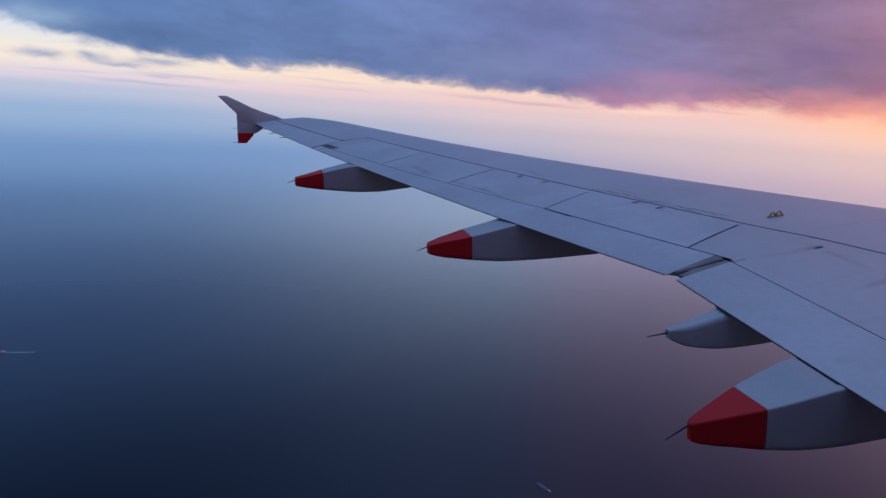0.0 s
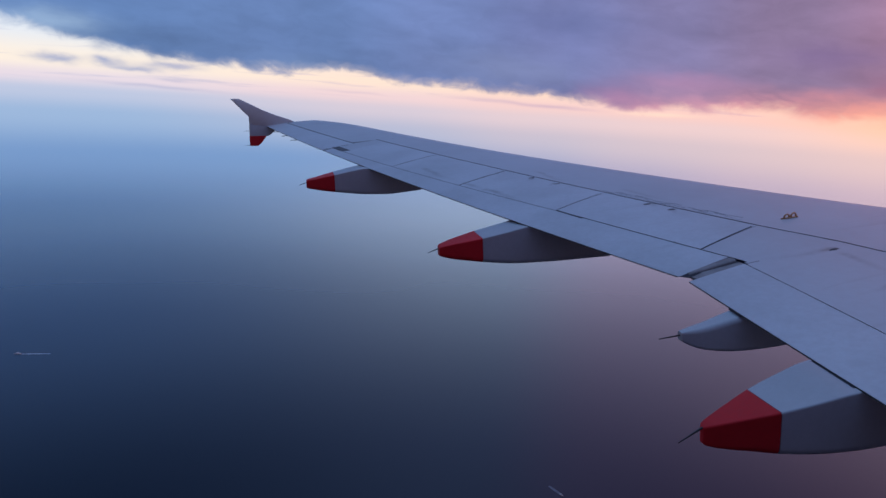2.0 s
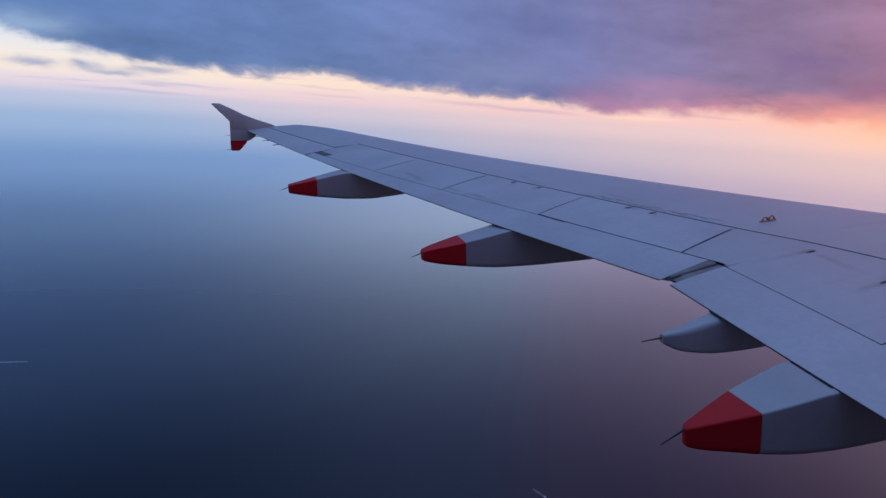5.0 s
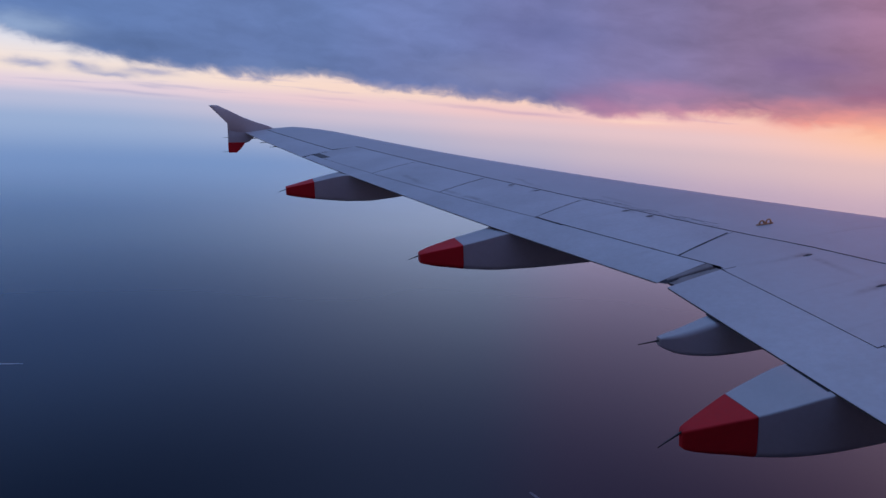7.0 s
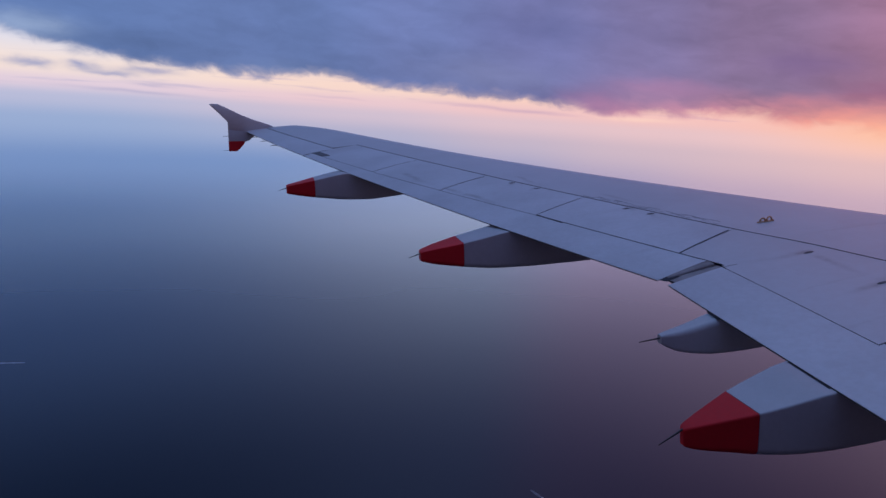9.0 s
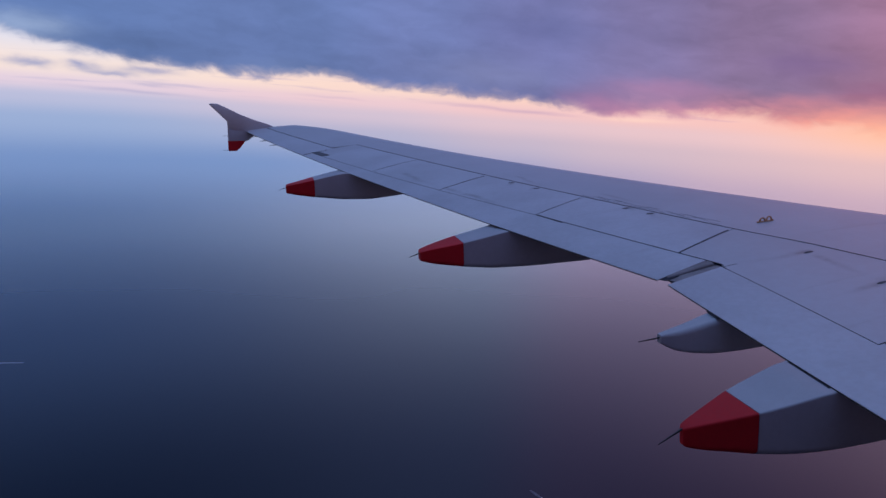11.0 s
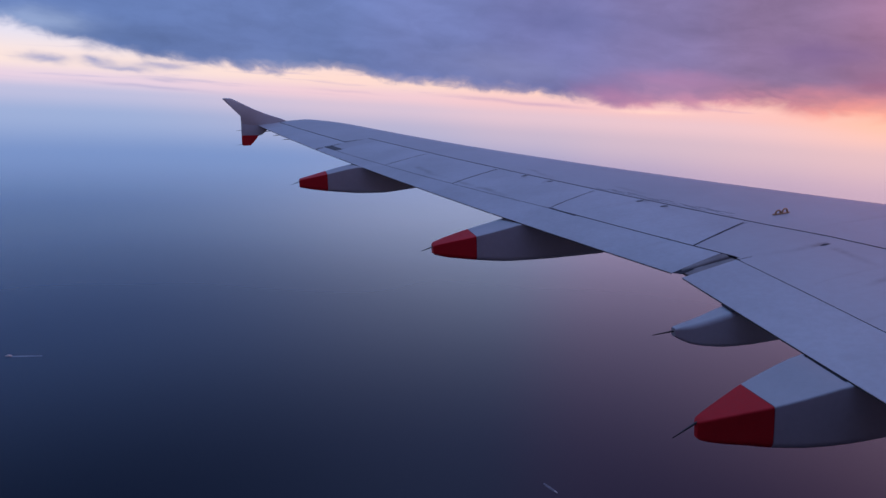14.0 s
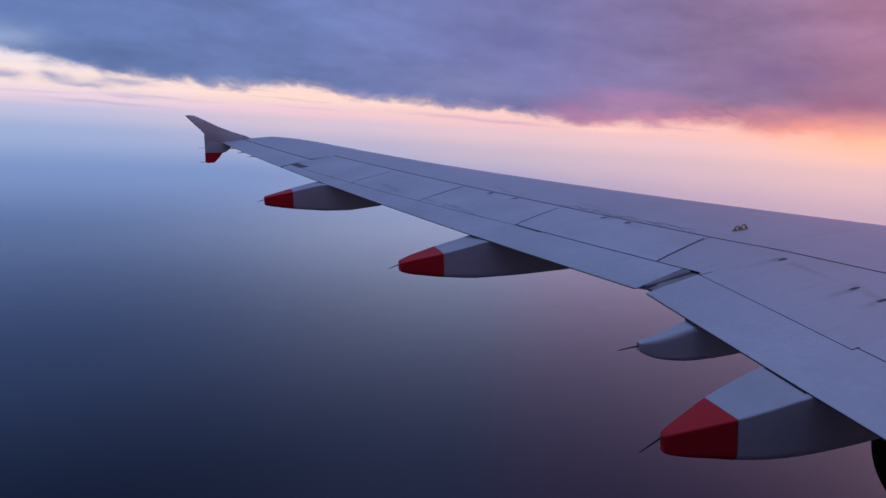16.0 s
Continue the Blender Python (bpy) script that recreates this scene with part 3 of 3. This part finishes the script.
# ---- flap track fairings ----
def fairing(yc, stations, seam, red, wick, label, shoulder=0.010):
    """stations: x, top, bottom, half width, from the tail forwards."""
    f = new("flap_track_fairing")
    f.parent = wing
    tagged(f, label)

    def ring(x, top, bot, h):
        """Flat top that leans with the wing's dihedral, narrow rolled shoulders, near-flat sides and a rounder belly."""
        tall = top - bot
        rt, rb = min(shoulder, 0.5 * h, 0.2 * tall), min(0.045, 0.4 * h, 0.3 * tall)
        half = []
        half += [(k * (h - rt), top) for k in (0.0, 0.5, 0.96)]
        half += [(h - rt + rt * math.sin(u), top - rt + rt * math.cos(u)) for u in (math.pi / 2 * i / 4 for i in range(5))]
        half += [(h, top - rt + (bot + rb - top + rt) * k) for k in (0.03, 0.3, 0.6, 0.96)]
        half += [(h - rb + rb * math.cos(u), bot + rb - rb * math.sin(u)) for u in (math.pi / 2 * i / 6 for i in range(7))]
        half += [(k * (h - rb), bot) for k in (0.9, 0.0)]
        full = half + [(-px, pz) for px, pz in half[-2:0:-1]]
        # sides draw in a little towards the belly
        pts = []
        for px, pz in full:
            v = (top - pz) / tall
            px *= 1 - 0.06 * v * v
            pts.append(Vector((x, yc + px, pz + 0.11 * px * (1 - v))))
        return pts

    xs = [s[0] for s in stations]

    def at(x):
        return [float(np.interp(x, xs, [s[k] for s in stations])) for k in (1, 2, 3)]

    def smooth_at(x):
        d = 0.05
        return [sum(v) / 3 for v in zip(at(x - d), at(x), at(x + d))] if xs[0] + d < x else at(x)

    def body(x0, x1, n):
        return [ring(x, *smooth_at(x)) for x in (x0 + (x1 - x0) * i / n for i in range(n + 1))]

    tail = xs[0]
    if red:
        first = ring(tail - 0.012, *(v + o for v, o in zip(at(tail), (-0.012, 0.012, -0.015))))
        part("tail_cone", loft("tail_cone", [first] + body(tail, seam, 8), RED, smooth=35), f, "glossy red tail cone")
        part("fairing_body", loft("fairing_body", body(seam + 0.004, xs[-1], 24), GREY, smooth=35), f)
    else:
        part("fairing_body", loft("fairing_body", body(tail, xs[-1], 30), GREY, smooth=35), f)
    part("static_wick", tube("static_wick", [wick[0], tuple((a + b) / 2 for a, b in zip(*wick)), wick[1]], [0.007, 0.005, 0.003], WICK, 6), f, "thin black static wick")
    return f


fairing(4.755, [(-7.93, 0.308, 0.198, 0.030), (-7.86, 0.327, 0.176, 0.055), (-7.56, 0.395, 0.132, 0.145), (-7.35, 0.440, 0.112, 0.180), (-7.13, 0.488, 0.110, 0.208),
                (-6.8, 0.465, 0.110, 0.205), (-6.5, 0.44, 0.118, 0.195), (-6.0, 0.41, 0.160, 0.18), (-5.4, 0.40, 0.28, 0.12)], -7.57, True,
        ((-7.92, 4.755, 0.30), (-8.09, 4.74, 0.235)), "largest pale grey flap fairing with a red tail")
fairing(5.725, [(-7.46, 0.500, 0.442, 0.026), (-7.43, 0.508, 0.412, 0.040), (-7.32, 0.522, 0.370, 0.058), (-7.14, 0.562, 0.338, 0.075), (-7.03, 0.592, 0.331, 0.085),
                (-6.85, 0.585, 0.329, 0.088), (-6.5, 0.55, 0.340, 0.085), (-5.9, 0.50, 0.42, 0.05)], 0, False,
        ((-7.44, 5.725, 0.478), (-7.62, 5.72, 0.468)), "small all-grey flap fairing without a coloured tail", 0.032)
fairing(8.525, [(-8.47, 0.768, 0.660, 0.066), (-8.36, 0.797, 0.627, 0.105), (-8.06, 0.853, 0.583, 0.175), (-7.75, 0.912, 0.544, 0.192), (-7.58, 0.950, 0.539, 0.20),
                (-7.25, 0.945, 0.531, 0.20), (-6.6, 0.89, 0.535, 0.19), (-5.8, 0.85, 0.70, 0.12)], -8.055, True,
        ((-8.46, 8.525, 0.745), (-8.60, 8.52, 0.705)), "pale grey flap fairing with a red tail")
fairing(12.25, [(-9.64, 1.332, 1.207, 0.080), (-9.50, 1.357, 1.174, 0.115), (-9.25, 1.408, 1.134, 0.175), (-8.95, 1.468, 1.095, 0.205), (-8.80, 1.492, 1.076, 0.215),
                (-8.4, 1.485, 1.056, 0.20), (-7.9, 1.44, 1.094, 0.18), (-7.2, 1.40, 1.24, 0.10)], -9.24, True,
        ((-9.63, 12.25, 1.298), (-9.77, 12.24, 1.260)), "outermost pale grey flap fairing with a red tail")
# dark strips for the shadow in the gaps between the flaps' trailing edge and the fairings' tops
for y0, y1 in ((4.60, 4.94), (5.65, 5.79), (8.36, 8.66), (12.08, 12.36)):
    rings = []
    for i in range(7):
        y = y0 + (y1 - y0) * i / 6
        p = upper(y, 1.0, 0.004)
        rings.append([p + Vector((dx, 0, dz)) for dx, dz in ((-0.004, 0.0), (0.05, 0.0), (0.05, -0.007), (-0.004, -0.007))])
    part("gap_shade", loft("gap_shade", rings, SEAL, smooth=20), wing)


# ---- wing-tip fence ----
def blade(name, outline, mat, y0=17.0, lean=0.12, thick=0.05):
    """A thin upright plate with a rounded section: outline of (x, z)."""
    cx = sum(p[0] for p in outline) / len(outline)
    cz = sum(p[1] for p in outline) / len(outline)
    rings = []
    for off, k in ((-0.5, 0.94), (-0.32, 0.985), (0, 1.0), (0.32, 0.985), (0.5, 0.94)):
        rings.append([Vector((cx + (x - cx) * k, y0 + off * thick + lean * (z - 2.35), cz + (z - cz) * k)) for x, z in outline])
    return loft(name, rings, mat, smooth=50)


fence = new("wingtip_fence")
fence.parent = wing
tagged(fence, "pale grey wingtip fence with a red lower tip")
part("upper_blade", blade("upper_blade", [(-10.945, 2.878), (-10.89, 2.886), (-10.77, 2.878), (-10.54, 2.760), (-10.31, 2.632), (-10.03, 2.51), (-9.75, 2.41), (-9.55, 2.31),
                                          (-10.05, 2.27), (-10.46, 2.30), (-10.60, 2.34), (-10.60, 2.50)], WHITE), fence)
part("lower_blade", blade("lower_blade", [(-10.60, 2.37), (-10.46, 2.36), (-10.05, 2.30), (-9.85, 2.27), (-10.07, 2.186), (-10.18, 2.10), (-10.266, 2.068), (-10.612, 2.078)], GREY), fence)
part("red_tip", blade("red_tip", [(-10.613, 2.100), (-10.255, 2.092), (-10.30, 2.02), (-10.36, 1.955), (-10.435, 1.885), (-10.46, 1.876), (-10.60, 1.880), (-10.618, 1.90)], RED, thick=0.054), fence, "red painted lower fence tip")
for x, z in ((-10.60, 2.20), (-10.615, 1.90)):
    part("static_wick", tube("static_wick", [(x, 17.0, z), (x - 0.06, 17.0, z), (x - 0.12, 17.0, z)], [0.005, 0.004, 0.002], WICK, 6), fence)
for y in (15.2, 15.75, 16.3):
    p = upper(y, 1.0, 0.02)
    part("static_wick", tube("static_wick", [p + Vector((0.04, 0, 0)), p - Vector((0.03, 0, 0.003)), p - Vector((0.10, 0, 0.008))], [0.010, 0.007, 0.004], WICK, 6), wing, "thin black static wick")


# ---- small fittings on the upper skin ----
def bracket(y, s):
    b = new("tie_down_bracket")
    b.parent = wing
    tagged(b, "small brassy double-loop metal bracket")
    o = upper(y, s)
    along, side = Vector((1, 0, 0)), Vector((0, 1, 0))
    slope = (upper(y, s - 0.02).z - upper(y, s + 0.02).z) / (upper(y, s - 0.02).x - upper(y, s + 0.02).x)
    along = Vector((along.x, along.y, slope * along.x + 0.11 * along.y)).normalized()

    def at(u, v, z):
        return o + 0.94 * along * u + 0.68 * (side * v + Vector((0, 0, z)))

    part("base_plate", loft("base_plate", [[at(u, v, z) for u, v in ((-0.105 + k, -0.028 + k), (0.085 - k, -0.028 + k), (0.095 - k, 0.028 - k), (-0.085 + k, 0.028 - k))] for z, k in ((-0.004, 0), (0.005, 0), (0.008, 0.003))], BRASS), b)
    for c, tall in ((-0.030, 0.048), (0.048, 0.056)):
        arc = [at(c + 0.036 * math.cos(u), 0.012 * math.cos(u), 0.004 + tall * abs(math.sin(u)) ** 0.8) for u in (math.pi * i / 12 for i in range(13))]
        part("loop", tube("loop", arc, [0.0095 - 0.0022 * math.sin(math.pi * i / 12) for i in range(13)], BRASS, 8), b)
    for u in (-0.088, 0.009, 0.086):
        part("bolt", tube("bolt", [at(u, -0.014, 0.004), at(u, -0.014, 0.015)], [0.009, 0.0075], BRASS, 8), b)


bracket(7.14, 0.508)


def bump_cover(y, s, length, width, tall, mat, label):
    """A low teardrop cover lying along the flow."""
    o = upper(y, s)
    rings = []
    for i in range(9):
        u = i / 8
        w = math.sin(math.pi * min(1, u * 0.9 + 0.05)) ** 0.7
        slope = upper(y, s + (u - 0.5) * length / 4.0).z - o.z
        rings.append([o + Vector(((0.5 - u) * length, width / 2 * w * math.cos(v), slope - 0.004 + tall * w * max(0, math.sin(v)))) for v in (math.pi * j / 8 for j in range(9))])
    part("surface_cover", loft("surface_cover", rings, mat, smooth=60), wing, label)


bump_cover(6.26, 0.674, 0.10, 0.036, 0.012, STAIN, "dark low teardrop cover")
bump_cover(5.47, 0.719, 0.10, 0.036, 0.012, STAIN, "dark low teardrop cover")
bump_cover(5.21, 0.734, 0.10, 0.036, 0.012, STAIN, "dark low teardrop cover")
for y in (10.0, 9.55, 8.22, 7.92):
    bump_cover(y, hinge(y) + 0.022, 0.10, 0.06, 0.009, STAIN, "small dark hinge cover")
part("access_panel", slab("access_panel", [(13.44, 0.87), (13.86, 0.87), (13.90, 0.925), (13.48, 0.925)], 0.006, STAIN, 4, 3, -0.003), wing, "small dark access panel")

# scuffs along the hinge line
rng = random.Random(4)
for i in range(36):
    y = 7.30 + 0.045 * i + rng.uniform(-0.05, 0.05)
    sh = hinge(y) - rng.uniform(0.009, 0.036)
    part("scuff_mark", strip("scuff_mark", (y, sh), (y + rng.uniform(0.05, 0.16), sh - rng.uniform(-0.001, 0.002)), rng.uniform(0.003, 0.0065), SCUFF, -0.001, 3), wing)

# ---- engine under the wing: only its exhaust end comes into view ----
engine = new("jet_engine")
engine.matrix_world = AIRCRAFT
tagged(engine, "jet engine nacelle with a dark exhaust nozzle, under the wing", "jet engine")
EY, EZ = 5.75, -0.95


def lathe(name, profile, mat, sides=48):
    rings = [[Vector((x, EY + r * math.cos(2 * math.pi * j / sides), EZ + r * math.sin(2 * math.pi * j / sides))) for j in range(sides)] for x, r in profile]
    return loft(name, rings, mat, cap=False, smooth=35)


part("nozzle", lathe("nozzle", [(-4.62, 0.535), (-4.66, 0.55), (-4.65, 0.565), (-4.2, 0.66), (-3.6, 0.76), (-3.3, 0.80), (-3.3, 0.76), (-4.0, 0.64), (-4.62, 0.535)], NOZZLE), engine, "dark heat-stained exhaust nozzle")
part("exhaust_cone", lathe("exhaust_cone", [(-4.5, 0.01), (-4.3, 0.10), (-3.9, 0.24), (-3.4, 0.34), (-3.3, 0.34)], NOZZLE), engine)
part("cowl", lathe("cowl", [(-3.3, 0.80), (-2.6, 0.95), (-1.6, 1.06), (-0.6, 1.08), (0.2, 1.0), (0.5, 0.92), (0.45, 0.86), (-0.2, 0.84)], COWL), engine)
part("pylon", loft("pylon", [[Vector((x, EY + w * k, z)) for k, z in ((-1, zb), (1, zb), (1, zt), (-1, zt))] for x, w, zb, zt in
                             ((-5.2, 0.03, 0.25, 0.33), (-4.2, 0.16, -0.22, 0.35), (-3.0, 0.20, -0.15, 0.45), (-1.6, 0.16, -0.1, 0.20), (-0.4, 0.05, 0.05, 0.12))], COWL), engine)


# ---- unseen fuselage side with the window that the camera looks out of ----
def fuselage():
    cz, R = 1.25, 1.975
    xs = [-21.0, -17.0, -13.0, -11.0, -10.14, -10.04, -9.94, -9.84, -9.72, -9.0, -7.0, -5.0, -2.0, 1.0, 6.0]
    angles = [radians(d) for d in (*range(-90, 5, 8), 6, 11.0, 14.0, 17.0, 20.0, 23.5, *range(29, 268, 8))]
    verts, faces, k = [], [], len(angles)
    for r in (R, R - 0.05):
        for x in xs:
            verts += [(x, r * math.cos(u), cz + r * math.sin(u)) for u in angles]
    m = len(xs) * k
    hole = {(i, j) for i in range(4, 8) for j in range(13, 17)}
    for i in range(len(xs) - 1):
        for j in range(k):
            if (i, j) in hole:
                continue
            a, b = i * k + j, i * k + (j + 1) % k
            q = (a, b, b + k, a + k)
            faces += [q, tuple(m + v for v in reversed(q))]
    for i, j in hole:
        for (di, dj), (p, q) in {(0, -1): ((i, j), (i + 1, j)), (0, 1): ((i, j + 1), (i + 1, j + 1)), (-1, 0): ((i, j), (i, j + 1)), (1, 0): ((i + 1, j), (i + 1, j + 1))}.items():
            if (i + di, j + dj) not in hole:
                a, b = p[0] * k + p[1], q[0] * k + q[1]
                faces.append((a, b, m + b, m + a))
    faces += [tuple(range(k)), tuple(range((len(xs) - 1) * k, len(xs) * k))]
    return mesh_of("fuselage_wall", verts, faces, SKIN, 30)


body = new("fuselage_wall", fuselage())
body.matrix_world = AIRCRAFT
tagged(body, "unseen fuselage side with a cabin window, kept dark to bounce little light", "fuselage", kind="structure")


# ---- the sea ----
def sea_sheet():
    k = 64
    rim = [(4700 * math.cos(2 * math.pi * j / k), 4700 * math.sin(2 * math.pi * j / k), 0) for j in range(k)]
    return mesh_of("sea", rim, [tuple(range(k))], SEA)


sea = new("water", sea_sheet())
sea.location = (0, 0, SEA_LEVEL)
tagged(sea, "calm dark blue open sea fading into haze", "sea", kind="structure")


# ---- small boats far below, with their wakes ----
def boat_at(x, y, heading, size, wake_length, wake_width, foam, label, wake_label):
    at = pose(x, y, SEA_LEVEL, 0, 0, heading)
    b = new("motor_boat")
    b.matrix_world = at
    tagged(b, label, "boat", "boats under way")
    rings = []
    for px, w, zb in ((-3.2, 1.15, 0.1), (-1, 1.3, -0.1), (1.2, 1.15, -0.1), (2.8, 0.6, 0.2), (3.8, 0.06, 0.7)):
        rings.append([size * Vector(v) for v in ((px, -w, 1.0), (px, -w * 0.8, zb + 0.2), (px, 0, zb), (px, w * 0.8, zb + 0.2), (px, w, 1.0))])
    part("hull", loft("hull", rings, HULL), b)
    part("cabin", loft("cabin", [[size * Vector((px * k, w * k, z)) for px, w in ((-1.4, -0.8), (1.0, -0.7), (1.0, 0.7), (-1.4, 0.8))] for z, k in ((0.95, 1.0), (1.75, 0.92), (1.9, 0.8))], HULL), b)
    part("windscreen", loft("windscreen", [[size * Vector((px, w, z)) for w in (-0.6, 0.6) for px in ((0.96, 1.06) if w < 0 else (1.06, 0.96))] for z in (1.2, 1.65)], SEAL), b, "dark cabin windscreen")
    verts, faces = [], []
    for i in range(40):
        u = i / 39
        w = wake_width * (0.4 + 0.9 * u) * (1 - 0.75 * u)
        j = 0.25 * wake_width * math.sin(i * 2.3) * (1 - u)
        back = -2 * size - wake_length * u
        verts += [(back, -w + j, 0.12), (back, 0, 0.3 * (1 - u) + 0.12), (back, w + j, 0.12)]
    for i in range(39):
        a = i * 3
        faces += [(a, a + 1, a + 4, a + 3), (a + 1, a + 2, a + 5, a + 4)]
    wk = new("wake", mesh_of("wake", verts, faces, foam))
    wk.matrix_world = at
    tagged(wk, wake_label, "wake", kind="stuff")


boat_at(-274.7, 761.2, 177.0, 1.0, 30, 2.2, FOAM, "small white motor boat under way on the sea", "thin white foam wake behind the boat")
boat_at(200.0, 428.0, -71.0, 0.5, 13, 2.6, THIN_FOAM, "small white boat heading away from a short foam trail", "short blurred patch of foam behind the boat")
